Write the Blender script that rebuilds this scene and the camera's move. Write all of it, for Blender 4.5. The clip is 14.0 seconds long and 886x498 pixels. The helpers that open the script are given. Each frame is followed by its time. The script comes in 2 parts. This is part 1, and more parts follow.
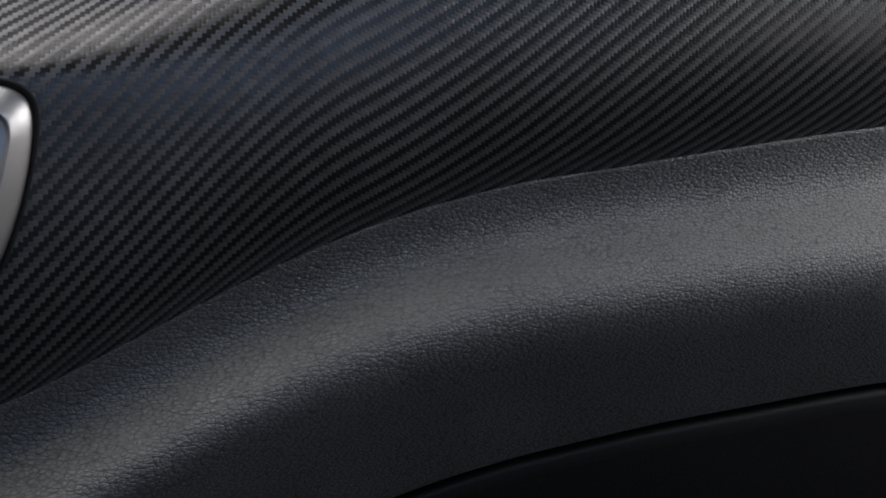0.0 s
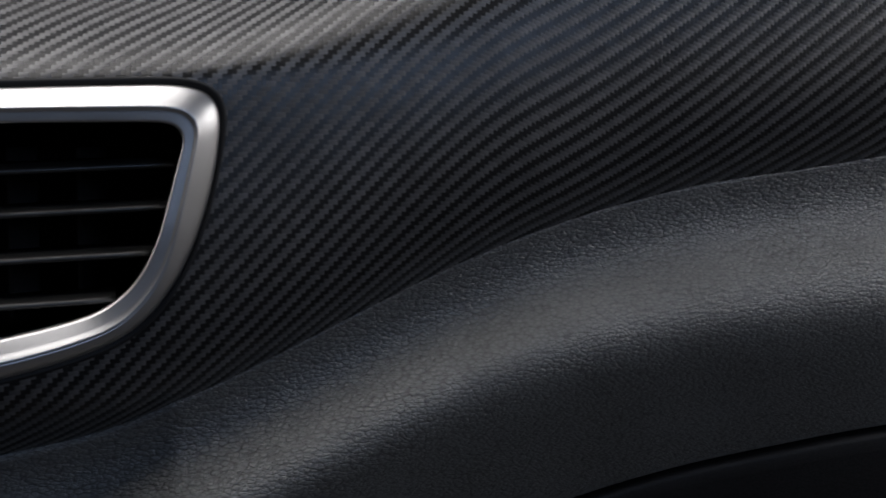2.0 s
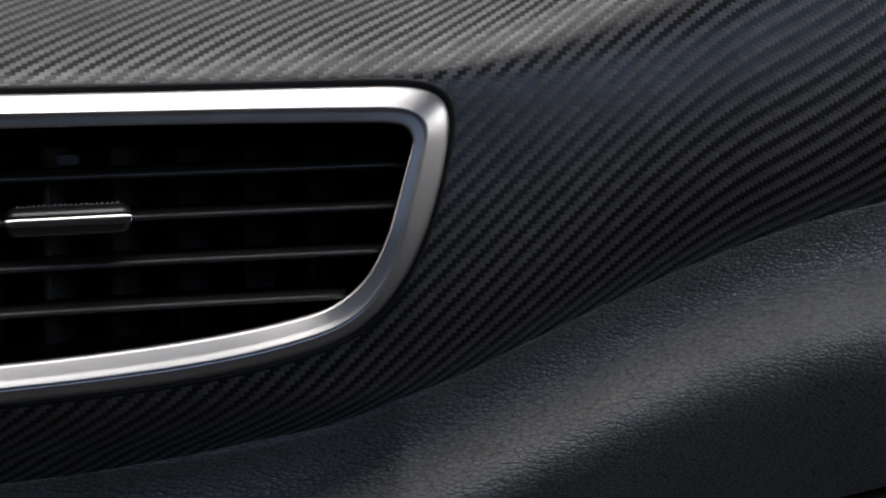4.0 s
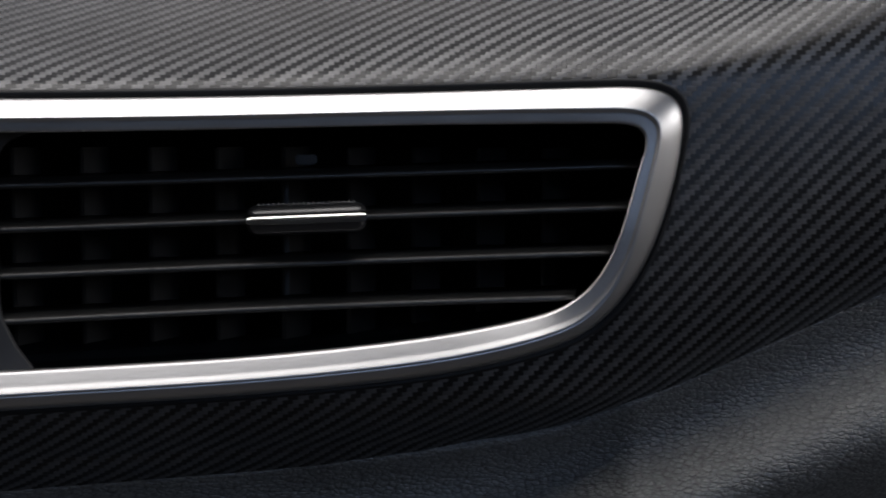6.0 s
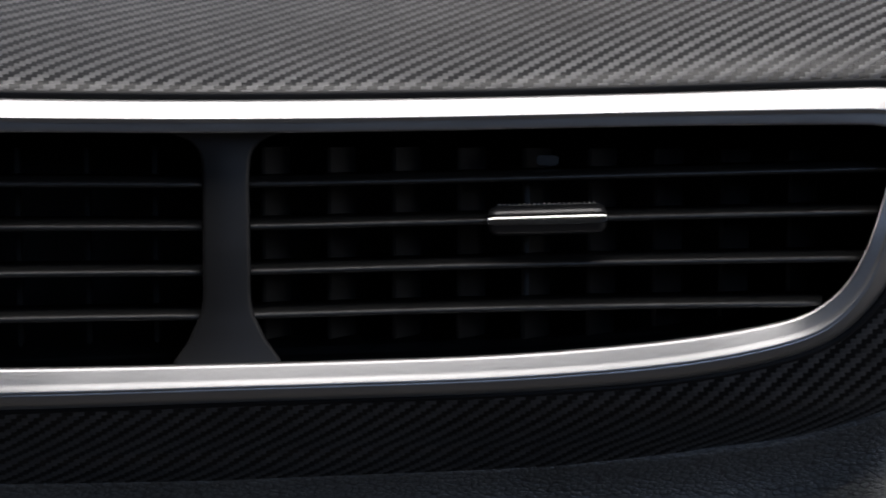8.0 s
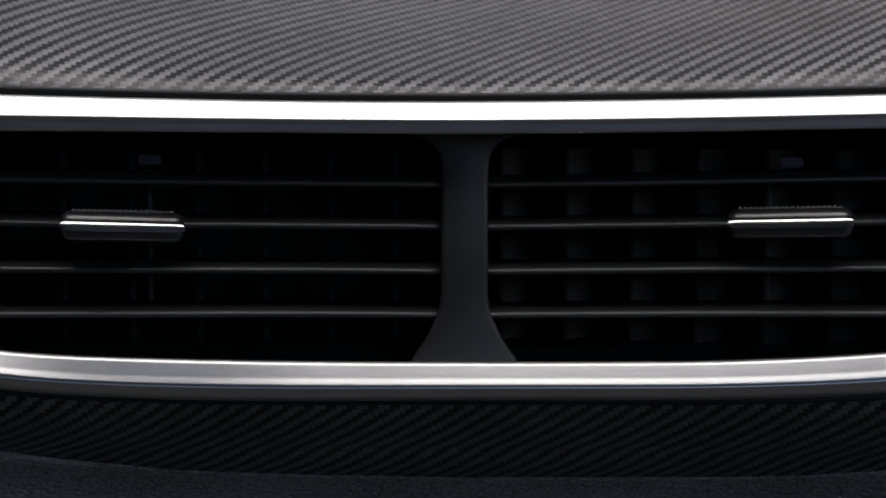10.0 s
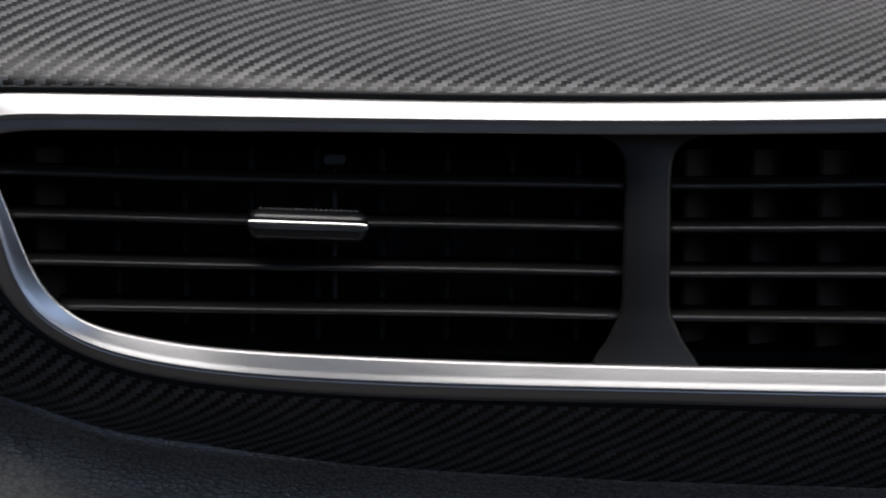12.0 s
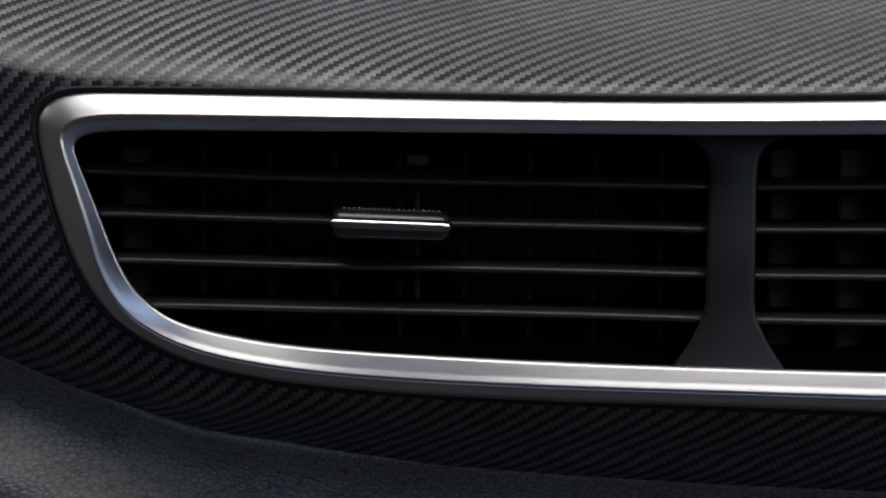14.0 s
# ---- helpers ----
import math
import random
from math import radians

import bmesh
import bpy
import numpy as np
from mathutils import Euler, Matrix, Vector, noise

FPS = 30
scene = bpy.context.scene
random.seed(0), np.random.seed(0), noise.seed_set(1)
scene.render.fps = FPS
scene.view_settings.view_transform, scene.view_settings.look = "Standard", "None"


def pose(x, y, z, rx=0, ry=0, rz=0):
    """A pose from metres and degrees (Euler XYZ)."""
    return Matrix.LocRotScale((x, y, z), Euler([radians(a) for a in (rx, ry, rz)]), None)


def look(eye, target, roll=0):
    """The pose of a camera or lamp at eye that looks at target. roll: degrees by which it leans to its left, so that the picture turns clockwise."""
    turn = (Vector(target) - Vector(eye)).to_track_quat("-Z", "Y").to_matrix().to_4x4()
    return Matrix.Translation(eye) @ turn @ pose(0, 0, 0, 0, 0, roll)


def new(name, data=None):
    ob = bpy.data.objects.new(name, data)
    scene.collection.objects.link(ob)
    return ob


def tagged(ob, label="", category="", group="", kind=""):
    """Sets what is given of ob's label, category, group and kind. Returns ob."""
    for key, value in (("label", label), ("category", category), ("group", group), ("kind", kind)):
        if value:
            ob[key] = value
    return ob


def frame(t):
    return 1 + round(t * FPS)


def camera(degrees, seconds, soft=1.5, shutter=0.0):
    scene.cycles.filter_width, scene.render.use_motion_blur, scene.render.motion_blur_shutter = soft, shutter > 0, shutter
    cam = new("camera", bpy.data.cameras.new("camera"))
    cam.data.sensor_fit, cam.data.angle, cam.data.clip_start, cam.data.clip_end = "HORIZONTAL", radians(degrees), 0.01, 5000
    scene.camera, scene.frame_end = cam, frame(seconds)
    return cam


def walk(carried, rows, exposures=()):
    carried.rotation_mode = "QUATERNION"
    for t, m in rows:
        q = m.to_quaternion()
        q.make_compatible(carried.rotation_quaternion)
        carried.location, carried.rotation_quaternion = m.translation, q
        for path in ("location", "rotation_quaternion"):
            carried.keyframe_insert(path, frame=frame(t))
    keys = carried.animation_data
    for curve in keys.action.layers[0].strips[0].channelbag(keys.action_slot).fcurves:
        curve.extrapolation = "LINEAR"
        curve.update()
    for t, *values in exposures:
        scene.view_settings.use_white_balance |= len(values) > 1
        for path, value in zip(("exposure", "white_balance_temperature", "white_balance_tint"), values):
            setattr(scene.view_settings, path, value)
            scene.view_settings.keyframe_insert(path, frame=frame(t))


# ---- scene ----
# Close view of a car dashboard: twin centre air vent in a woven carbon-look panel above a grained soft pad.
PX = 0.000124            # metres on the vent's face for one step of the drawing grid
PITCH = 5.31             # degrees by which the camera looks down
ROLL = 0.22              # degrees by which it leans
FOV = 33.48
ZC = 0.85                # height of the vent's middle over the cabin floor
FOCUS = 784 / math.tan(radians(FOV / 2))
DIST = FOCUS * PX

# ---- camera ----
cam = camera(FOV, 14.0, soft=1.6, shutter=0.5)
# the camera stands before the vent and pans: time, degrees to the right of the vent's middle
PAN = [
    (0.0, 42.683), (0.5, 41.382), (1.0, 39.658), (1.5, 37.860), (2.0, 35.759), (2.5, 33.482), (3.0, 31.229),
    (5.5, 20.352), (6.0, 17.948), (6.5, 15.510), (7.0, 13.070), (7.5, 10.788), (8.0, 8.597), (8.5, 6.271),
    (11.0, -4.390), (11.5, -5.939), (12.0, -7.700), (12.5, -9.067), (13.0, -10.010), (13.5, -10.648), (14.0, -10.918),
]
EYE_Y, EYE_Z = -DIST * math.cos(radians(PITCH)), ZC + DIST * math.sin(radians(PITCH))
walk(cam, [(t, pose(0.0, EYE_Y, EYE_Z, 90 - PITCH, -ROLL, -a)) for t, a in PAN])

# ---- light: daylight through windscreen and side windows, with added overhead and rear lamps ----
world = bpy.data.worlds.new("sky")
scene.world = world
world.use_nodes = True
wn = world.node_tree.nodes
sky = wn.new("ShaderNodeTexSky")
sky.sky_type, sky.sun_disc, sky.sun_elevation, sky.sun_rotation = "NISHITA", False, radians(40), radians(20)
world.node_tree.links.new(sky.outputs[0], wn["Background"].inputs[0])
wn["Background"].inputs[1].default_value = 0.03


def area_light(name, place, target, w, h, power, colour):
    lamp = bpy.data.lights.new(name, "AREA")
    lamp.shape, lamp.size, lamp.size_y, lamp.energy, lamp.color = "RECTANGLE", w, h, power, colour
    ob = new(name, lamp)
    ob.matrix_world = look(place, target)
    return ob


area_light("windscreen_daylight", (0.0, 0.43, ZC + 0.41), (0.0, 0.0, ZC), 1.2, 0.50, 0.5, (1.0, 0.96, 0.93))
# added overhead lamp, no glass roof: brightens chrome, brow and pad
area_light("overhead_fill", (0.0, -0.13, ZC + 0.60), (0.0, -0.1299, ZC), 0.72, 0.56, 5.9, (1.0, 0.965, 0.95))
area_light("side_window_daylight", (0.83, -0.34, ZC + 0.17), (0.15, 0.0, ZC + 0.03), 0.30, 0.26, 1.25, (1.0, 0.97, 0.97))
area_light("far_side_window_daylight", (-0.83, 0.10, ZC + 0.30), (-0.2, 0.0, ZC), 0.5, 0.40, 3.4, (1.0, 0.93, 0.88))
# added blue lamp before the closed rear wall, for the right wing's bluish sheen
area_light("rear_blue_fill", (0.48, -1.48, ZC + 0.44), (0.48, 0.0, ZC), 0.68, 0.44, 3.4, (0.46, 0.64, 1.0))
scene.view_settings.exposure = 0.0


# ---- materials ----
class Nodes:
    """Short hand for a material's node tree."""

    def __init__(self, name):
        self.mat = bpy.data.materials.new(name)
        self.mat.use_nodes = True
        self.t = self.mat.node_tree
        self.b = self.t.nodes["Principled BSDF"]

    def node(self, kind, **props):
        n = self.t.nodes.new(kind)
        for k, v in props.items():
            setattr(n, k, v)
        return n

    def put(self, a, socket):
        if hasattr(a, "is_output"):
            self.t.links.new(a, socket)
        else:
            socket.default_value = a

    def math(self, op, a, b=0.0, c=0.0):
        n = self.node("ShaderNodeMath", operation=op)
        for i, v in enumerate((a, b, c)):
            self.put(v, n.inputs[i])
        return n.outputs[0]

    def mix(self, f, a, b):
        n = self.node("ShaderNodeMix", data_type="RGBA")
        self.put(f, n.inputs[0])
        self.put(a, n.inputs[6])
        self.put(b, n.inputs[7])
        return n.outputs[2]

    def remap(self, v, a, b, lo, hi):
        n = self.node("ShaderNodeMapRange")
        for i, x in enumerate((v, a, b, lo, hi)):
            self.put(x, n.inputs[i])
        return n.outputs[0]

    def where(self, scale=(1, 1, 1)):
        co = self.node("ShaderNodeTexCoord")
        mp = self.node("ShaderNodeMapping")
        mp.inputs["Scale"].default_value = scale
        self.t.links.new(co.outputs["Object"], mp.inputs[0])
        return mp.outputs[0]

    def noise(self, scale, detail=3.0, vec=None, rough=0.5):
        n = self.node("ShaderNodeTexNoise")
        n.inputs["Scale"].default_value, n.inputs["Detail"].default_value, n.inputs["Roughness"].default_value = scale, detail, rough
        self.t.links.new(vec or self.where(), n.inputs["Vector"])
        return n.outputs["Fac"]

    def bump(self, height, distance, strength=1.0, after=None):
        n = self.node("ShaderNodeBump")
        n.inputs["Strength"].default_value, n.inputs["Distance"].default_value = strength, distance
        self.t.links.new(height, n.inputs["Height"])
        if after:
            self.t.links.new(after, n.inputs["Normal"])
        return n.outputs[0]

    def set(self, **kw):
        for k, v in kw.items():
            self.put(v, self.b.inputs[k.replace("_", " ").capitalize() if k != "IOR" else k])
        return self.mat


def specular(m, v):
    m.b.inputs["Specular IOR Level"].default_value = v


def carbon_material():
    """Two-by-two twill of flat tows, 1.2 mm wide, under a satin clear film."""
    m = Nodes("carbon_twill")
    uv = m.node("ShaderNodeUVMap")
    sep = m.node("ShaderNodeSeparateXYZ")
    m.t.links.new(uv.outputs[0], sep.inputs[0])
    u, v = m.math("DIVIDE", sep.outputs[0], 0.00118), m.math("DIVIDE", sep.outputs[1], 0.00120)
    wob = m.math("MULTIPLY", m.math("SUBTRACT", m.noise(900, 2), 0.5), 0.12)
    u, v = m.math("ADD", u, wob), m.math("ADD", v, wob)
    j, i = m.math("FLOOR", v), m.math("FLOOR", u)
    ph = m.math("FLOORED_MODULO", m.math("SUBTRACT", i, j), 4.0)
    weft = m.math("LESS_THAN", ph, 1.5)
    warp = m.math("SUBTRACT", 1.0, weft)
    fu, fv = m.math("FRACT", u), m.math("FRACT", v)
    # place along each level float of two cells, and the roundness across the tow
    along_weft = m.math("MULTIPLY", m.math("ADD", ph, fu), 0.5)

    def dome(x):
        d = m.math("SUBTRACT", m.math("MULTIPLY", x, 2.0), 1.0)
        return m.math("SUBTRACT", 1.0, m.math("MULTIPLY", d, d))

    round_weft, round_warp = m.math("POWER", m.math("MAXIMUM", dome(fv), 0.0), 0.4), m.math("POWER", m.math("MAXIMUM", dome(fu), 0.0), 0.4)
    height = m.math("ADD", m.math("MULTIPLY", weft, round_weft), m.math("MULTIPLY", warp, round_warp))
    fine = m.noise(7000, 2, m.where((1, 1, 0.25)))
    smudge = m.noise(28, 4)
    tow = m.node("ShaderNodeTexWhiteNoise", noise_dimensions="2D")
    cmb = m.node("ShaderNodeCombineXYZ")
    m.put(m.math("FLOOR", m.math("MULTIPLY", m.math("SUBTRACT", i, j), 0.5)), cmb.inputs[0])
    m.put(j, cmb.inputs[1])
    m.t.links.new(cmb.outputs[0], tow.inputs["Vector"])
    lift = m.math("MULTIPLY", m.remap(smudge, 0.3, 0.7, 0.88, 1.15), m.remap(tow.outputs["Value"], 0, 1, 0.85, 1.15))
    edge = m.math("ADD", m.math("MULTIPLY", weft, round_weft), warp)
    base = m.mix(weft, (0.010, 0.010, 0.0105, 1), (0.056, 0.056, 0.059, 1))
    # highlights along the level tows' edges, painted as a paler base colour
    base = m.mix(m.remap(edge, 0.35, 0.65, 0.6, 0.0), base, (0.080, 0.081, 0.084, 1))
    mult = m.node("ShaderNodeMix", data_type="RGBA", blend_type="MULTIPLY")
    mult.inputs[0].default_value = 1.0
    m.t.links.new(base, mult.inputs[6])
    m.t.links.new(lift, mult.inputs[7])
    m.t.links.new(mult.outputs[2], m.b.inputs["Base Color"])
    m.put(m.math("ADD", m.remap(weft, 0, 1, 0.21, 0.36), m.math("MULTIPLY", fine, 0.10)), m.b.inputs["Roughness"])
    ends = m.math("POWER", m.math("MAXIMUM", dome(along_weft), 0.0), 0.35)
    core = m.math("MULTIPLY", weft, m.remap(m.math("MULTIPLY", round_weft, ends), 0.40, 0.62, 0.0, 1.0))
    gloss = m.math("ADD", m.math("MULTIPLY", warp, 0.26), m.math("MULTIPLY", weft, m.remap(core, 0, 1, 0.95, 0.58)))
    m.put(m.math("MULTIPLY", gloss, lift), m.b.inputs["Specular IOR Level"])
    # upright floats lean a little up, level floats arch along their length
    geo = m.node("ShaderNodeNewGeometry")
    lean = m.node("ShaderNodeCombineXYZ")
    m.put(m.math("MULTIPLY", weft, m.math("MULTIPLY", m.math("SUBTRACT", along_weft, 0.5), 0.5)), lean.inputs[0])
    m.put(m.math("SUBTRACT", m.math("MULTIPLY", warp, 0.14), 0.07), lean.inputs[2])
    tip = m.node("ShaderNodeVectorMath", operation="ADD")
    m.t.links.new(geo.outputs["Normal"], tip.inputs[0])
    m.t.links.new(lean.outputs[0], tip.inputs[1])
    unit = m.node("ShaderNodeVectorMath", operation="NORMALIZE")
    m.t.links.new(tip.outputs[0], unit.inputs[0])
    m.put(m.bump(fine, 0.00002, 0.4, m.bump(height, 0.00006, 0.7, unit.outputs[0])), m.b.inputs["Normal"])
    return m.mat


def leather_material(name, colour, cell, depth, rough, spec=0.5):
    """Soft-touch skin with a moulded pebble grain: rounded cells between fine creases."""
    m = Nodes(name)
    warp = m.node("ShaderNodeVectorMath", operation="ADD")
    nz = m.node("ShaderNodeTexNoise")
    nz.inputs["Scale"].default_value = 0.6 / cell
    base = m.where((0.72, 1.0, 1.25))
    m.t.links.new(base, nz.inputs["Vector"])
    sc = m.node("ShaderNodeVectorMath", operation="SCALE")
    sc.inputs["Scale"].default_value = cell * 0.9
    m.t.links.new(nz.outputs["Color"], sc.inputs[0])
    m.t.links.new(base, warp.inputs[0])
    m.t.links.new(sc.outputs[0], warp.inputs[1])

    def cells(scale, feature, out="Distance"):
        v = m.node("ShaderNodeTexVoronoi", feature=feature)
        v.inputs["Scale"].default_value = scale
        if feature == "SMOOTH_F1":
            v.inputs["Smoothness"].default_value = 0.25
        m.t.links.new(warp.outputs[0], v.inputs["Vector"])
        return v.outputs[out]

    dist = cells(1.0 / cell, "SMOOTH_F1")
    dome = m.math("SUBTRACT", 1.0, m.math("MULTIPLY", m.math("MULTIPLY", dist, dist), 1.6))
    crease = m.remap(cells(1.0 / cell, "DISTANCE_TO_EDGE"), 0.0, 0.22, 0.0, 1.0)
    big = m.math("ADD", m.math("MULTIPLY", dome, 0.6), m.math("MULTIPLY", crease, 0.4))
    small = m.remap(cells(2.3 / cell, "DISTANCE_TO_EDGE"), 0.0, 0.25, 0.0, 1.0)
    pores = m.noise(6.0 / cell, 2)
    height = m.math("ADD", big, m.math("ADD", m.math("MULTIPLY", small, 0.25), m.math("MULTIPLY", pores, 0.2)))
    tone = m.noise(35, 4)
    # shade in the creases is put into the base colour, mixed with random tone
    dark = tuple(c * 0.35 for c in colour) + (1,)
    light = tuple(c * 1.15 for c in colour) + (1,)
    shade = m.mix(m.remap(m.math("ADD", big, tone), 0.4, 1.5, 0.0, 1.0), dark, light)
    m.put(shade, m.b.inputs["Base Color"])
    m.put(m.math("ADD", m.remap(big, 0, 1, rough + 0.15, rough), m.math("MULTIPLY", m.math("SUBTRACT", tone, 0.5), 0.1)), m.b.inputs["Roughness"])
    specular(m, spec)
    m.put(m.bump(height, depth, 0.9), m.b.inputs["Normal"])
    return m.mat


def satin_chrome_material():
    m = Nodes("satin_chrome")
    streak = m.noise(900, 3, m.where((0.15, 1, 1)))
    cloud = m.noise(60, 3)
    m.put(m.mix(cloud, (0.46, 0.457, 0.46, 1), (0.51, 0.507, 0.51, 1)), m.b.inputs["Base Color"])
    m.put(1.0, m.b.inputs["Metallic"])
    m.put(m.math("ADD", m.remap(streak, 0.3, 0.7, 0.33, 0.37), m.math("MULTIPLY", cloud, 0.05)), m.b.inputs["Roughness"])
    m.put(m.bump(m.noise(6000, 2), 0.000002, 0.3), m.b.inputs["Normal"])
    return m.mat


def plastic_material(name, colour, rough, spec=0.5, grain=0.00003):
    m = Nodes(name)
    n, big = m.noise(4500, 2), m.noise(40, 4)
    m.put(m.mix(m.remap(big, 0.3, 0.7, 0, 1), tuple(c * 0.85 for c in colour) + (1,), tuple(c * 1.15 for c in colour) + (1,)), m.b.inputs["Base Color"])
    m.put(m.math("ADD", rough - 0.04, m.math("MULTIPLY", big, 0.1)), m.b.inputs["Roughness"])
    specular(m, spec)
    m.put(m.bump(n, grain, 0.4), m.b.inputs["Normal"])
    return m.mat


CARBON = carbon_material()
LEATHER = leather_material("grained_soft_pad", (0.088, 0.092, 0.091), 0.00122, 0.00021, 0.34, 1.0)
LID_SKIN = leather_material("fine_grained_lid", (0.009, 0.009, 0.010), 0.0009, 0.00003, 0.55, 0.25)
CHROME = satin_chrome_material()
BRIGHT = plastic_material("polished_chrome", (0.6, 0.6, 0.6), 0.12, 0.5, 0.000004)
BRIGHT.node_tree.nodes["Principled BSDF"].inputs["Metallic"].default_value = 1.0
BLACK = plastic_material("vent_black_plastic", (0.010, 0.010, 0.010), 0.40, 0.5)
DUCT = plastic_material("duct_black_plastic", (0.006, 0.006, 0.006), 0.7, 0.2)
VANE = plastic_material("rear_vane_plastic", (0.009, 0.0088, 0.0088), 0.5, 0.4)
PILLAR = plastic_material("divider_grey_plastic", (0.017, 0.0165, 0.017), 0.5, 0.35)
RUBBER = plastic_material("black_gasket", (0.006, 0.006, 0.007), 0.6, 0.3)
GLOSS = plastic_material("gloss_black_tab", (0.013, 0.013, 0.014), 0.30, 0.8, 0.000006)
RIDGE = plastic_material("grey_grip_plastic", (0.10, 0.10, 0.10), 0.4, 0.6)
CARPET = plastic_material("brown_carpet", (0.15, 0.138, 0.128), 0.95, 0.1, 0.0005)
DARK_CLOTH = plastic_material("cabin_black_cloth", (0.03, 0.03, 0.031), 0.9, 0.2, 0.0003)
FABRIC = plastic_material("cabin_grey_lining", (0.24, 0.225, 0.215), 0.9, 0.2, 0.0003)


# ---- shapes ----
def thing(name, place=(0, 0, 0)):
    ob = new(name)
    ob.location = place
    return ob


END_ANGLE = 1.08         # radians to either side past which the dashboard runs on straight


def bend(p):
    """The dashboard is laid out along a straight line and curves gently round the front seats."""
    p = np.atleast_2d(np.asarray(p, float))

    def arc(a, y, z):
        g = np.cos(a) ** -0.6
        r = (y - EYE_Y) * g
        return np.stack([r * np.sin(a), r * np.cos(a) + EYE_Y, EYE_Z + (z - EYE_Z) * g], -1)

    a = p[:, 0] / DIST
    c = np.clip(a, -END_ANGLE, END_ANGLE)
    h = np.where(c > 0, -1e-4, 1e-4)
    q = arc(c, p[:, 1], p[:, 2])
    slope = (q - arc(c + h, p[:, 1], p[:, 2])) / -h[:, None]
    return q + slope * (a - c)[:, None]


def part(name, bm, material, parent=None, label="", smooth=True, bent=True):
    """One mesh object from a bmesh, under its thing or part."""
    bmesh.ops.recalc_face_normals(bm, faces=bm.faces[:])
    if bent:
        home = parent.location if parent else Vector()
        for v, q in zip(bm.verts, bend([v.co for v in bm.verts])):
            v.co = Vector(q) - home
    me = bpy.data.meshes.new(name)
    bm.to_mesh(me)
    bm.free()
    me.materials.append(material)
    for p in me.polygons:
        p.use_smooth = True
    if not smooth:
        me.set_sharp_from_angle(angle=radians(32))
    ob = new(name, me)
    if parent:
        ob.parent = parent
    if label:
        ob["label"] = label
    return ob


def height_at(y):
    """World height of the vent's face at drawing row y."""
    o = 441.0 - y
    a = radians(PITCH)
    return ZC + o * DIST / (FOCUS * math.cos(a) + o * math.sin(a))


def drop_at(y):
    """How far a line of sight falls for each metre behind the vent's face."""
    return math.tan(radians(PITCH) - math.atan((441.0 - y) / FOCUS))


def at(u, y, d=0.0):
    """World place of drawing point (u, y), lying d millimetres behind the vent's face."""
    return Vector((u * PX, d * 0.001, height_at(y) - drop_at(y) * d * 0.001))


def curve(x, knots):
    """Smooth cubic through a few knots (x, value), even slopes by neighbours."""
    xs, ys = np.array([k[0] for k in knots], float), np.array([k[1] for k in knots], float)
    m = np.gradient(ys, xs)
    x = np.clip(np.asarray(x, float), xs[0], xs[-1])
    i = np.clip(np.searchsorted(xs, x) - 1, 0, len(xs) - 2)
    h = xs[i + 1] - xs[i]
    t = (x - xs[i]) / h
    return ((2 * t**3 - 3 * t**2 + 1) * ys[i] + (t**3 - 2 * t**2 + t) * h * m[i] + (3 * t**2 - 2 * t**3) * ys[i + 1] + (t**3 - t**2) * h * m[i + 1])


# lower rim of the carbon panel, where it meets the soft pad: half-width -> row, alike on both sides
RIM = [(0, 845), (300, 838), (614, 820), (860, 792), (1035, 757), (1150, 713), (1250, 667), (1450, 569), (1650, 470), (1857, 387), (2057, 331), (2255, 295), (2450, 262), (2700, 224), (3000, 196)]
# upper brow, above which the panel rolls back
BROW = [(0, 158), (600, 148), (1000, 135), (1200, 124), (1350, 92), (1540, 18), (1700, -55), (2000, -200), (3300, -430)]
# seam between the soft pad and the glovebox lid: rows below the rim
SEAM = [(0, 560), (1500, 550), (1929, 517), (2112, 499), (2312, 474), (2508, 456), (2713, 434), (3000, 415)]

def drop_np(y):
    return np.tan(radians(PITCH) - np.arctan((441.0 - y) / FOCUS))


def wrap(x):
    """Millimetres by which the dashboard's two ends fall back."""
    k = np.maximum(np.abs(x) * 1000.0 - 140.0, 0.0)
    return np.where(k < 110.0, 0.0003 * k * k, 0.0003 * 110.0 * (2 * k - 110.0))


def under(x):
    """Millimetres by which the rim lies deeper below the vent."""
    fall = (height_at(712) - height_at(rim_row(x))) * 1000.0
    return 0.6 * np.clip(fall, 0.0, 14.0)


def rim_row(x):
    u = np.asarray(x, float) / PX
    return curve(np.abs(u) + np.where(u < 0, 95.0 * np.clip(-u / 600.0, 0, 1), 0.0), RIM)


def rim_z(x):
    row = rim_row(x)
    return height_at(row) - drop_np(row) * 0.001 * (17.5 + wrap(x) + under(x))


def brow_z(x):
    return height_at(curve(np.where(x < 0, -x * 1.03, x) / PX, BROW) + sag(x / PX))


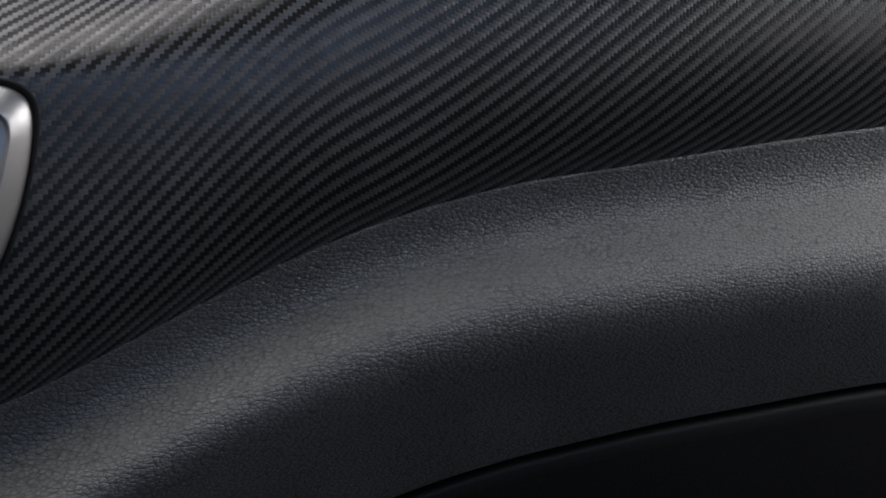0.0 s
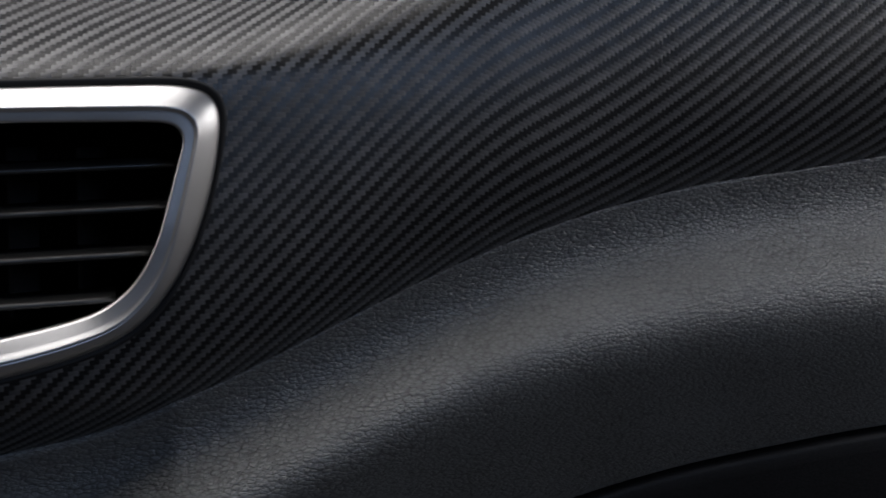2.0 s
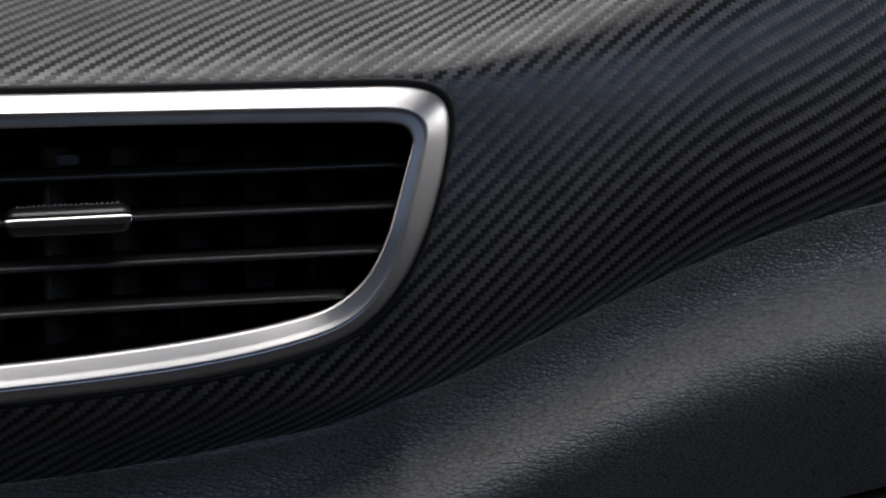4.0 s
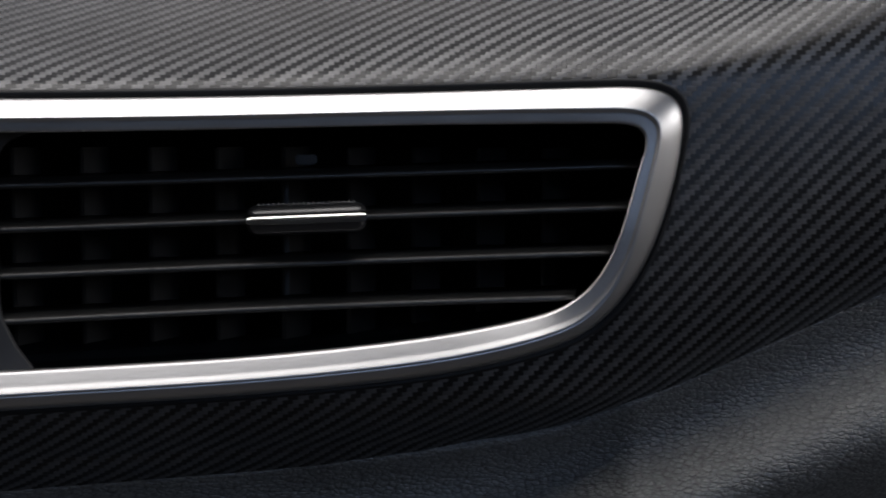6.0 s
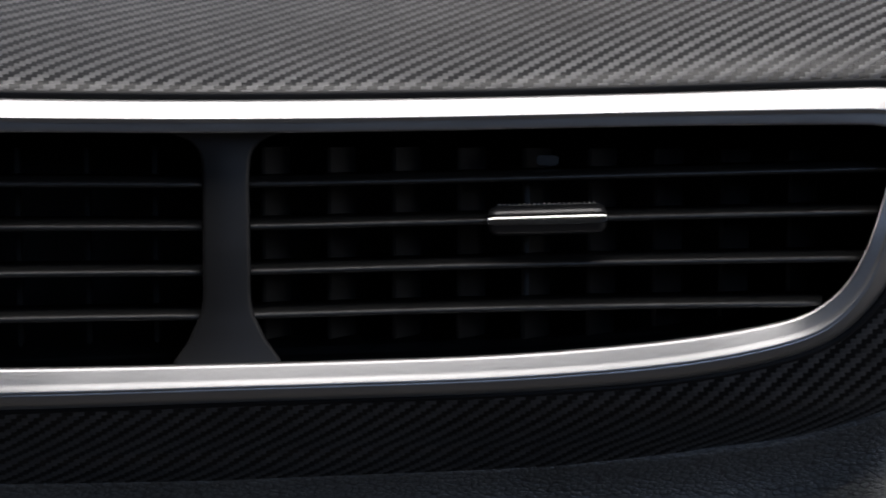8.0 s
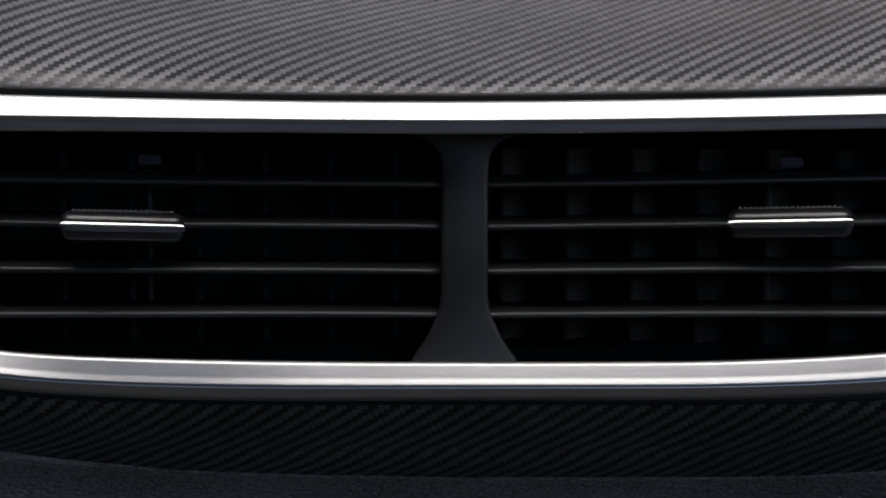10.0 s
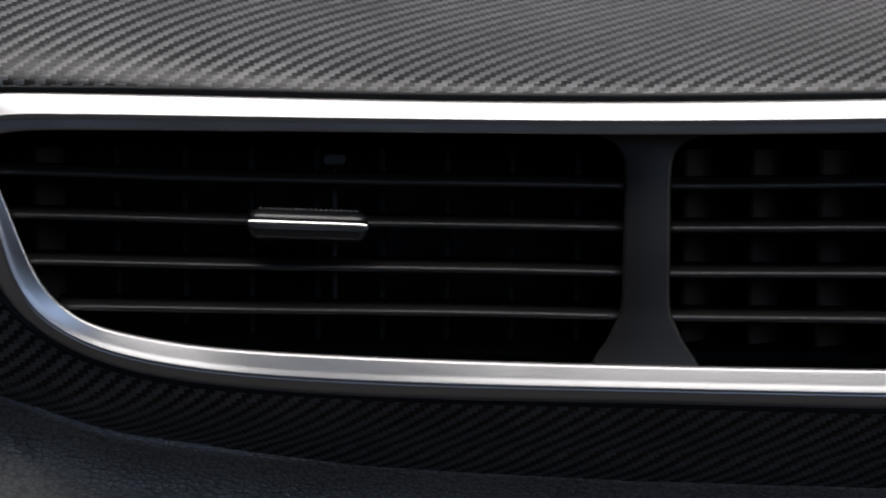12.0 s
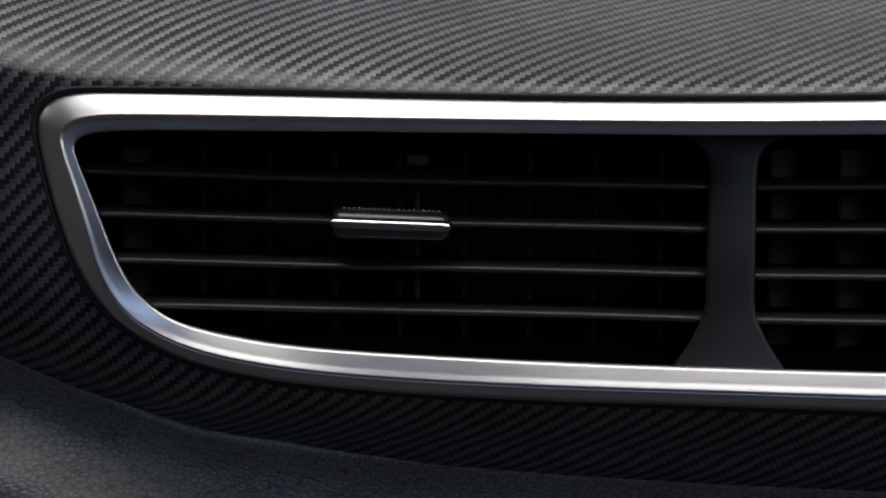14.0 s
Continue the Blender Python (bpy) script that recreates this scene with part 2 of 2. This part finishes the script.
def carbon_depth(x, z):
    """Millimetres behind the vent's face of the carbon panel."""
    h = (z - brow_z(x)) * 1000.0
    w = np.clip((np.abs(x) / PX - 1150.0) / 600.0, 0, 1)
    w = 1.2 + 4.5 * w * w * (3 - 2 * w)
    h = np.log1p(np.exp(np.clip(h / w, -40, 40))) * w
    k = np.minimum(h, 26.0)
    mid = np.clip(1.0 - np.abs(x) / PX / 1000.0, 0, 1)
    roll = (1.10 + 0.82 * mid * mid * (3 - 2 * mid)) * k + 0.018 * k * k + np.maximum(h - 26.0, 0) * 2.2
    # the wings beside the vent lean back gently towards their top
    wing = np.clip((np.abs(x) / PX - 1230.0) / 420.0, 0, 1)
    up = np.clip((z - ZC) * 1000.0 + 12.0, 0.0, 120.0)
    roll = roll + wing * wing * (3 - 2 * wing) * 0.0003 * up * up
    s = (z - rim_z(x)) * 1000.0 + 2.5
    tuck = np.where(s > 0, 22.0 * np.exp(-np.maximum(s, 0) / 11.0), 22.0 - 2.0 * np.minimum(s, 0))
    low = (height_at(712) - z) * 1000.0
    low = np.log1p(np.exp(np.clip(low / 1.2, -40, 40))) * 1.2
    return roll + tuck + 0.6 * np.minimum(low, 14.0) + wrap(x)


PAD_S = np.concatenate([np.linspace(8, 0, 9)[:-1], np.linspace(0, -60, 61), [-75.0]])


def pad_slope(s):
    """Forward run of the pad for each millimetre that it falls."""
    return -0.62 + 1.52 * np.exp(-((s + 20.0) / 10.5) ** 2) - 0.35 / (1 + np.exp((s + 38.0) / 3.0))


_fine = np.linspace(8, -110, 1181)
_run = np.cumsum(np.where(_fine > 0, 0.6, pad_slope(_fine))) * 0.1
_run -= _run[80]


def pad_depth(s):
    return 17.5 - np.interp(-np.asarray(s, float), -_fine, _run)


# ---- carbon panel with the vent's opening ----
# each half from the top middle round to the bottom middle: distance from the middle, row
OUTER_RIGHT = [(0, 178), (400, 172), (800, 161), (1089, 152), (1163, 152), (1206, 161), (1230, 181), (1238, 212), (1236, 250), (1228, 305), (1202, 400), (1158, 495), (1086, 578), (990, 622), (802, 666), (505, 695), (250, 705), (0, 709)]
OUTER_LEFT = [(0, 178), (380, 177), (780, 170), (1069, 166), (1130, 168), (1170, 180), (1191, 202), (1196, 228), (1190, 275), (1172, 357), (1141, 452), (1094, 536), (1028, 593), (930, 641), (782, 675), (560, 698), (300, 709), (0, 709)]
INNER_RIGHT = [(0, 238), (400, 232), (800, 222), (1089, 219), (1138, 220), (1160, 227), (1171, 244), (1170, 264), (1159, 302), (1134, 398), (1115, 448), (1085, 498), (1037, 537), (985, 557), (800, 595), (504, 626), (250, 636), (0, 640)]
INNER_LEFT = [(0, 238), (400, 236), (780, 234), (1000, 233), (1080, 235), (1120, 243), (1134, 260), (1130, 282), (1105, 348), (1074, 436), (1054, 480), (1026, 520), (980, 557), (920, 579), (782, 607), (600, 624), (300, 637), (0, 640)]


def ring(right, left, per=14):
    """Closed smooth outline from the knots of its two halves, clockwise from the top middle."""
    full = [np.array(p, float) for p in right] + [np.array((-u, y), float) for u, y in left[-2:0:-1]]
    n = len(full)
    out = []
    for i in range(n):
        a, b, c, d = full[i - 1], full[i], full[(i + 1) % n], full[(i + 2) % n]
        # centripetal spacing keeps the tight corners round
        tb = np.linalg.norm(b - a) ** 0.5
        tc = tb + np.linalg.norm(c - b) ** 0.5
        td = tc + np.linalg.norm(d - c) ** 0.5
        for q in range(per):
            t = tb + (tc - tb) * q / per
            a1 = a * (tb - t) / tb + b * t / tb
            a2 = b * (tc - t) / (tc - tb) + c * (t - tb) / (tc - tb)
            a3 = c * (td - t) / (td - tc) + d * (t - tc) / (td - tc)
            b1 = a1 * (tc - t) / tc + a2 * t / tc
            b2 = a2 * (td - t) / (td - tb) + a3 * (t - tb) / (td - tb)
            out.append(b1 * (tc - t) / (tc - tb) + b2 * (t - tb) / (tc - tb))
    return np.array(out)


def sag(u):
    """Rows by which the vent's far half hangs lower."""
    k = np.clip(-np.asarray(u, float) / 800.0, 0, 1)
    return 9.0 * k * k * (3 - 2 * k)


def eased(r):
    """Even out the small waves of an outline."""
    w = np.exp(-0.5 * (np.arange(-9, 10) / 4.0) ** 2)
    w /= w.sum()
    return sum(w[i] * np.roll(r, i - 9, axis=0) for i in range(19))


RO, RI = eased(ring(OUTER_RIGHT, OUTER_LEFT)), eased(ring(INNER_RIGHT, INNER_LEFT))


def carbon_panel(parent):
    grown = RO + (RO - RI) / np.linalg.norm(RO - RI, axis=1)[:, None] * 5.0
    p = np.array([(u * PX, height_at(y)) for u, y in grown])
    # outline points denser towards the ends come from the knots; now the way out to the panel's far edges
    m = np.stack([np.clip(p[:, 0], -0.115, 0.115), np.full(len(p), ZC - 0.002)], 1)
    way = p - m
    way /= np.linalg.norm(way, axis=1)[:, None]
    lo, hi = np.array([-0.40, ZC - 0.075]), np.array([0.40, ZC + 0.085])
    with np.errstate(divide="ignore"):
        reach = np.min(np.where(way > 0, (hi - p) / np.where(way == 0, 1e-9, way), (lo - p) / np.where(way == 0, -1e-9, way)), axis=1)
    rings = 150
    f = np.linspace(0, 1, rings) ** 2.0
    x = p[None, :, 0] + way[None, :, 0] * reach[None, :] * f[:, None]
    z = p[None, :, 1] + way[None, :, 1] * reach[None, :] * f[:, None]
    d = carbon_depth(x, z)
    # length along the skin, for the weave
    v = np.zeros_like(x)
    steps = 40
    for q in range(steps):
        za, zb = ZC + (z - ZC) * q / steps, ZC + (z - ZC) * (q + 1) / steps
        v += np.sign(z - ZC) * np.hypot(zb - za, (carbon_depth(x, zb) - carbon_depth(x, za)) * 0.001)
    n = len(p)
    verts = bend(np.stack([x, d * 0.001, z], 2).reshape(-1, 3))
    faces = [(r * n + i, r * n + (i + 1) % n, (r + 1) * n + (i + 1) % n, (r + 1) * n + i) for r in range(rings - 1) for i in range(n)]
    me = bpy.data.meshes.new("carbon_panel")
    me.from_pydata(verts.tolist(), [], faces)
    # true lengths along the curved panel
    a = np.linspace(-1.7, 1.7, 1701)
    line = bend(np.stack([a * DIST, a * 0, a * 0 + EYE_Z], 1))
    run = np.concatenate([[0], np.cumsum(np.linalg.norm(np.diff(line, axis=0), axis=1))])
    run -= run[850]
    grow = np.cos(np.clip(x / DIST, -END_ANGLE, END_ANGLE)) ** -0.6
    uvs = np.stack([np.interp(x.ravel() / DIST, a, run), (v * grow).ravel()], 1)
    layer = me.uv_layers.new(name="weave")
    idx = np.array(faces).ravel()
    layer.data.foreach_set("uv", uvs[idx].ravel())
    me.materials.append(CARBON)
    me.polygons.foreach_set("use_smooth", [True] * len(faces))
    me.update()
    ob = new("carbon_panel", me)
    ob.parent = parent
    return ob


def sheet(name, grid, material, parent, label=""):
    """A skin from a grid of places, rows by columns."""
    bm = bmesh.new()
    rows = [[bm.verts.new(p) for p in r] for r in grid]
    for a, b in zip(rows, rows[1:]):
        for i in range(len(a) - 1):
            bm.faces.new((a[i], a[i + 1], b[i + 1], b[i]))
    return part(name, bm, material, parent, label)


def seam_fall(xs):
    """Millimetres from the rim down to the seam, at each x."""
    out = []
    for x in xs:
        row = float(rim_row(x)) + float(curve(abs(x) / PX, SEAM))
        d = float(pad_depth(-55.0) + wrap(x) + under(x))
        out.append((height_at(row) - drop_at(row) * d * 0.001 - float(rim_z(x))) * 1000)
    return np.array(out)


def soft_pad(parent):
    xs = np.linspace(-0.40, 0.40, 600)
    top, fall = rim_z(xs), seam_fall(xs)
    grid = []
    for t in np.linspace(0, 1, 100):
        s = 8 + (fall - 8) * t
        grid.append([(x, dd * 0.001, zz + ss * 0.001) for x, dd, zz, ss in zip(xs, pad_depth(s) + wrap(xs) + under(xs), top, s)])
    for back, down in ((0.3, 0.5), (1.0, 0.8), (3.0, 0.95), (9.0, 1.0)):
        s, d = fall - down, pad_depth(fall) + back + wrap(xs) + under(xs)
        grid.append([(x, dd * 0.001, zz + ss * 0.001) for x, dd, zz, ss in zip(xs, d, top, s)])
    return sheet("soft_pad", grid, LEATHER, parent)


def glovebox_lid():
    lid = thing("glovebox_lid", bend((0.24, 0.0, ZC - 0.06))[0])
    xs = np.linspace(0.05, 0.39, 200)
    top, fall = rim_z(xs), seam_fall(xs)
    seam, d0 = top + fall * 0.001, pad_depth(fall) + wrap(xs) + under(xs)
    grid = []
    for down, back in ((2.2, 9.0), (2.2, 3.0), (2.4, 1.4), (3.0, 0.6), (4.0, 0.3), (7.0, 1.2), (12.0, 3.2), (20.0, 6.6), (35.0, 14.0), (60.0, 27.0)):
        grid.append([(x, (d + back) * 0.001, z - down * 0.001) for x, d, z in zip(xs, d0, seam)])
    sheet("lid_edge", grid[:6], LID_SKIN, lid)
    sheet("lid_face", grid[5:], LID_SKIN, lid)
    return tagged(lid, "dark fine-grained plastic glovebox lid, closed, below the soft pad", "glovebox")


dashboard = thing("dashboard", (0, 0, 0))
carbon_panel(dashboard)["label"] = "black twill carbon-look panel with satin sheen"
soft_pad(dashboard)["label"] = "dark grey pebble-grained soft pad"
tagged(dashboard, "car dashboard with carbon-look panel over grained soft pad", "dashboard")
glovebox_lid()


# ---- the twin air vent ----
def sweep(rows, closed=True):
    """A skin through outlines of equal count."""
    bm = bmesh.new()
    made = [[bm.verts.new(p) for p in r] for r in rows]
    n = len(rows[0])
    for a, b in zip(made, made[1:]):
        for i in range(n if closed else n - 1):
            bm.faces.new((a[i], a[(i + 1) % n], b[(i + 1) % n], b[i]))
    return bm


def bezel(parent):
    rows = []
    low = np.clip((RO[:, 1] - 300) / 300, 0, 1)      # 0 along the top bar, 1 along the bottom bar
    low = low * low * (3 - 2 * low)
    ridge = 0.60 - 0.24 * low

    def row(f, d):
        f = np.asarray(f) * np.ones(len(RO))
        d = np.asarray(d) * np.ones(len(RO))
        p = RO + (RI - RO) * f[:, None]
        return [at(u, y, dd) for (u, y), dd in zip(p, d)]

    side = np.abs((RO - RI)[:, 0]) / np.linalg.norm(RO - RI, axis=1)
    rows += [row(0.0, 10.0), row(0.0, 1.4), row(0.015, 0.5 - 0.4 * low), row(0.05, -0.3 - 0.9 * low), row(0.11, -0.9 - 1.1 * low)]
    rows += [row(0.11 + (ridge - 0.16) * q, -0.9 - 1.1 * low - (2.6 - 2.05 * low) * q ** 0.85) for q in (0.3, 0.6, 0.85, 1.0)]
    rows += [row(ridge - 0.025, -3.65 + 1.18 * low), row(ridge - 0.01, -3.65 + 1.18 * low), row(ridge + 0.02, -3.6 + 0.95 * low), row(ridge + 0.06, -3.2 + 0.68 * low)]
    run = (0.35 + 2.3 * low) * (1 - 0.5 * side)
    rows += [row(ridge + (0.97 - ridge) * q, -3.2 + 0.68 * low + run * q ** (1.2 - 0.15 * low)) for q in (0.25, 0.4, 0.55, 0.7, 0.85, 1.0)]
    rows += [row(0.99, 2.2), row(1.0, 3.2), row(1.0, 9.0)]
    return part("bezel", sweep(rows), CHROME, parent, "satin chrome bezel")


def gasket(parent):
    out = (RO - RI) / np.linalg.norm(RO - RI, axis=1)[:, None]
    rows = []
    for grow, lift in ((-6, 5.0), (-4, 1.2), (2, 0.2), (8, -0.25), (12, -0.25), (14, 0.1), (15, 1.5)):
        g = RO + out * grow
        x, z = g[:, 0] * PX, np.array([height_at(y) for y in g[:, 1]])
        d = carbon_depth(x, z) + lift
        rows.append([Vector((a, b * 0.001, c)) for a, b, c in zip(x, d, z)])
    return part("gasket", sweep(rows), RUBBER, parent, "thin black rubber gasket")


def housing(parent):
    rows = [[at(u, y, 4.0) for u, y in RI], [at(u, y, 18.0) for u, y in RI], [at(u * 0.99, 440 + (y - 440) * 0.94, 45.0) for u, y in RI]]
    bm = sweep(rows)
    bm.verts.ensure_lookup_table()
    n = len(RI)
    bm.faces.new(bm.verts[2 * n:3 * n])
    return part("duct_housing", bm, DUCT, parent, "black duct inside")


def inner_x(y):
    """Half-width of the opening at row y."""
    h = len(RI) // 2
    k = RI[:h + 1]
    ok = k[:, 0] > 700
    return float(np.interp(y, k[ok][4:, 1], k[ok][4:, 0]))


SLATS = [(327, 36), (402, 37), (481, 37), (558, 37)]     # row beside the divider, rise to the outer end


def slat_row(i, u):
    y0, rise = SLATS[i]
    return y0 - rise * (min(abs(u), 1200) / 1150.0) ** 1.35


def slat(parent, i, side):
    """A slim aerofoil blade that follows the vent's bow."""
    us = np.linspace(30, inner_x(SLATS[i][0] - 26) * (1.0 if side > 0 else 0.965) + 10, 40)
    prof = [(4.6, -0.2), (4.7, 0.25), (5.1, 0.6), (5.8, 0.85), (7.5, 1.0), (15.0, 0.8), (15.0, -0.2), (9.0, -0.9), (6.5, -1.0), (5.3, -0.85), (4.8, -0.55)]
    rows = []
    for u in us:
        c = at(side * u, slat_row(i, u) + float(sag(side * u)), 5.0)
        dip = -0.10
        rows.append([Vector((c.x, d * 0.001, c.z + h * 0.001 + dip * 0.001 * (d - 5.0) * -1.0)) for d, h in prof])
    bm = sweep(rows)
    bm.verts.ensure_lookup_table()
    n = len(prof)
    bm.faces.new(bm.verts[:n])
    bm.faces.new(bm.verts[-n:])
    return part("slat", bm, BLACK, parent)


def box(bm, c, size, turn=0.0, bevel=0.0):
    made = bmesh.ops.create_cube(bm, size=1.0)["verts"]
    bmesh.ops.transform(bm, verts=made, matrix=Matrix.Translation(c) @ Matrix.Rotation(turn, 4, "Z") @ Matrix.Diagonal((*size, 1)))
    if bevel:
        edges = {e for v in made for e in v.link_edges}
        bmesh.ops.bevel(bm, geom=list(edges), offset=bevel, segments=2, affect="EDGES")


def rear_vanes(parent, side):
    """Upright blades behind the slats: turned on one side, edge-on on the other."""
    for q in range(10):
        u = (97 if side > 0 else 111) + 115 * q
        if u > 1130:
            break
        top, low = at(side * u, 262, 19.0), at(side * u, min(600, 640 - 0.00012 * u * u * 0.9), 19.0)
        bm = bmesh.new()
        turn = radians(52) if side > 0 or u > 1000 else radians(88)
        box(bm, (top + low) / 2 + Vector((0, 0.004, 0)), (0.0095, 0.0011, top.z - low.z), turn, 0.0003)
        # same blades throughout; the darker duct colour stands for shade on edge-on ones
        part("rear_vane", bm, VANE if turn < 1.0 else DUCT, parent, smooth=False)
    # the link that ties the blades together
    bm = bmesh.new()
    u = 541
    a, b = at(side * u, 300, 15.0), at(side * u, 545, 15.0)
    box(bm, (a + b) / 2, (0.0010, 0.002, a.z - b.z), 0, 0.0003)
    box(bm, at(side * (u + (35 if side > 0 else 0)), 283, 15.0), (0.0048, 0.004, 0.0022), 0, 0.0004)
    part("vane_link", bm, VANE, parent, smooth=False)


def divider(parent):
    """Waisted post between the two outlets."""
    edge = [(226, 108), (238, 94), (248, 68), (262, 52), (280, 44), (300, 42), (380, 41.5), (470, 42), (530, 43), (550, 46), (575, 57), (600, 69), (620, 83), (638, 95), (652, 100)]
    ys = np.linspace(226, 652, 70)
    half = curve(ys, edge)
    rows = []
    for inset, d in ((0, 16.0), (0, 5.0), (0.5, 4.2), (3, 3.5), (8, 3.2)):
        left = [at(10 - (h - inset), y, d + 0.8 * abs(y - 440) / 210) for y, h in zip(ys, half)]
        right = [at(10 + h - inset, y, d + 0.8 * abs(y - 440) / 210) for y, h in zip(ys, half)]
        rows.append(left + right[::-1])
    bm = sweep(rows)
    bm.verts.ensure_lookup_table()
    n = len(ys)
    last = 4 * 2 * n
    for i in range(n - 1):
        bm.faces.new((bm.verts[last + i], bm.verts[last + i + 1], bm.verts[last + 2 * n - 2 - i], bm.verts[last + 2 * n - 1 - i]))
    return part("divider", bm, PILLAR, parent, "dark grey waisted plastic divider")


def capsule_bar(length, section, ends=6, round_by=0.0012):
    """A bar along x whose section (y, z) shrinks into rounded ends."""
    rows = []
    xs = []
    for q in range(ends + 1):
        a = math.pi / 2 * q / ends
        xs.append((-length / 2 + round_by * (1 - math.cos(a)), 0.35 + 0.65 * math.sin(a)))
    xs += [(-x, k) for x, k in xs[::-1]]
    xs.sort()
    cy = sum(p[0] for p in section) / len(section)
    cz = sum(p[1] for p in section) / len(section)
    for x, k in xs:
        rows.append([Vector((x, cy + (y - cy) * k, cz + (z - cz) * k)) for y, z in section])
    bm = sweep(rows)
    bm.verts.ensure_lookup_table()
    n = len(section)
    bm.faces.new(bm.verts[:n])
    bm.faces.new(bm.verts[-n:])
    return bm


def adjuster_tab(parent, side):
    """Sliding tab on the second slat: gloss body, chrome strip along its nose, ridged grip above."""
    u = 576 if side > 0 else -588
    c = at(u, (382 if side > 0 else 386) + float(sag(u)), 0.0)
    tilt = Matrix.Translation(bend(c)[0]) @ Matrix.Rotation(-c.x / DIST, 4, "Z") @ Matrix.Rotation(radians(2.0) * -side, 4, "Y")
    mm = 0.001
    body = [(-0.1, -1.7), (0.3, -3.2), (1.0, -3.9), (2.5, -4.3), (12, -1.8), (12, 1.4), (5, 2.3), (3.0, 2.25), (2.1, 2.0), (1.4, 1.55), (0.9, 1.0), (0.7, 0.5)]
    bm = capsule_bar(0.0266, [(y * mm, z * mm) for y, z in body], 8, 0.0024)
    ob = part("adjuster_tab", bm, GLOSS, parent, "gloss black sliding tab", smooth=False, bent=False)
    ob.matrix_world = tilt
    strip = [(1.6, -1.8), (-0.55, -1.8), (-0.74, -1.7), (-0.46, -0.9), (-0.12, -0.1), (0.0, 0.05), (0.30, 0.35), (0.6, 0.55), (1.6, 0.7)]
    part("chrome_strip", capsule_bar(0.0268, [(y * mm, z * mm) for y, z in strip], 8, 0.0020), BRIGHT, ob, "polished chrome strip", smooth=False, bent=False)
    for q in range(20):
        bm = bmesh.new()
        made = bmesh.ops.create_cone(bm, segments=4, radius1=0.0005, radius2=0.00012, depth=0.0006, cap_ends=True)["verts"]
        bmesh.ops.transform(bm, verts=made, matrix=Matrix.Rotation(radians(45), 4, "Z"))
        tooth = part("grip_ridge", bm, RIDGE, ob, smooth=False, bent=False)
        tooth.location = ((q - 9.5) * 0.00112, 0.0045, 0.0025)
    return ob


air_vent = thing("air_vent", (0, 0, 0))
housing(air_vent)
gasket(air_vent)
bezel(air_vent)
divider(air_vent)
for side in (1, -1):
    rear_vanes(air_vent, side)
    for i in range(4):
        slat(air_vent, i, side)
    adjuster_tab(air_vent, side)
tagged(air_vent, "twin centre air vent with satin chrome bezel and black slats", "air vent")


# ---- plain cabin around: unseen, added to close the place and shape reflections ----
def slab(name, lo, hi, label, material=FABRIC):
    bm = bmesh.new()
    box(bm, [(a + b) / 2 for a, b in zip(lo, hi)], [b - a for a, b in zip(lo, hi)], 0, 0.01)
    ob = part(name, bm, material, None, smooth=False, bent=False)
    return tagged(ob, label, "cabin lining", kind="structure")


slab("floor", (-0.85, -1.6, -0.05), (0.85, 0.9, 0.0), "grey-brown carpeted cabin floor", CARPET)
slab("ceiling", (-0.85, -1.6, ZC + 0.62), (0.85, -0.42, ZC + 0.66), "unseen black cloth headliner behind the added overhead lamp", DARK_CLOTH)
slab("wall_rear", (-0.85, -1.66, 0.0), (0.85, -1.61, ZC + 0.62), "unseen black rear wall that keeps reflections dark", DARK_CLOTH)
slab("wall_left", (-0.92, -1.6, 0.0), (-0.86, 0.9, ZC + 0.03), "grey door lining below the side window")
slab("wall_right", (0.86, -1.6, 0.0), (0.92, 0.9, ZC + 0.03), "grey door lining below the side window")
# two unseen panels, added to keep open sky out of the wings' reflections
slab("wall_left_rear", (-0.92, -1.6, ZC + 0.035), (-0.86, -0.20, ZC + 0.62), "unseen black panel blocking sky behind the side window", DARK_CLOTH)
slab("wall_right_rear", (0.86, -1.6, ZC + 0.035), (0.92, -0.58, ZC + 0.62), "unseen black panel blocking sky behind the side window", DARK_CLOTH)
slab("wall_front", (-0.85, 0.10, 0.0), (0.85, 0.14, ZC + 0.02), "dark firewall lining behind the dashboard", DARK_CLOTH)
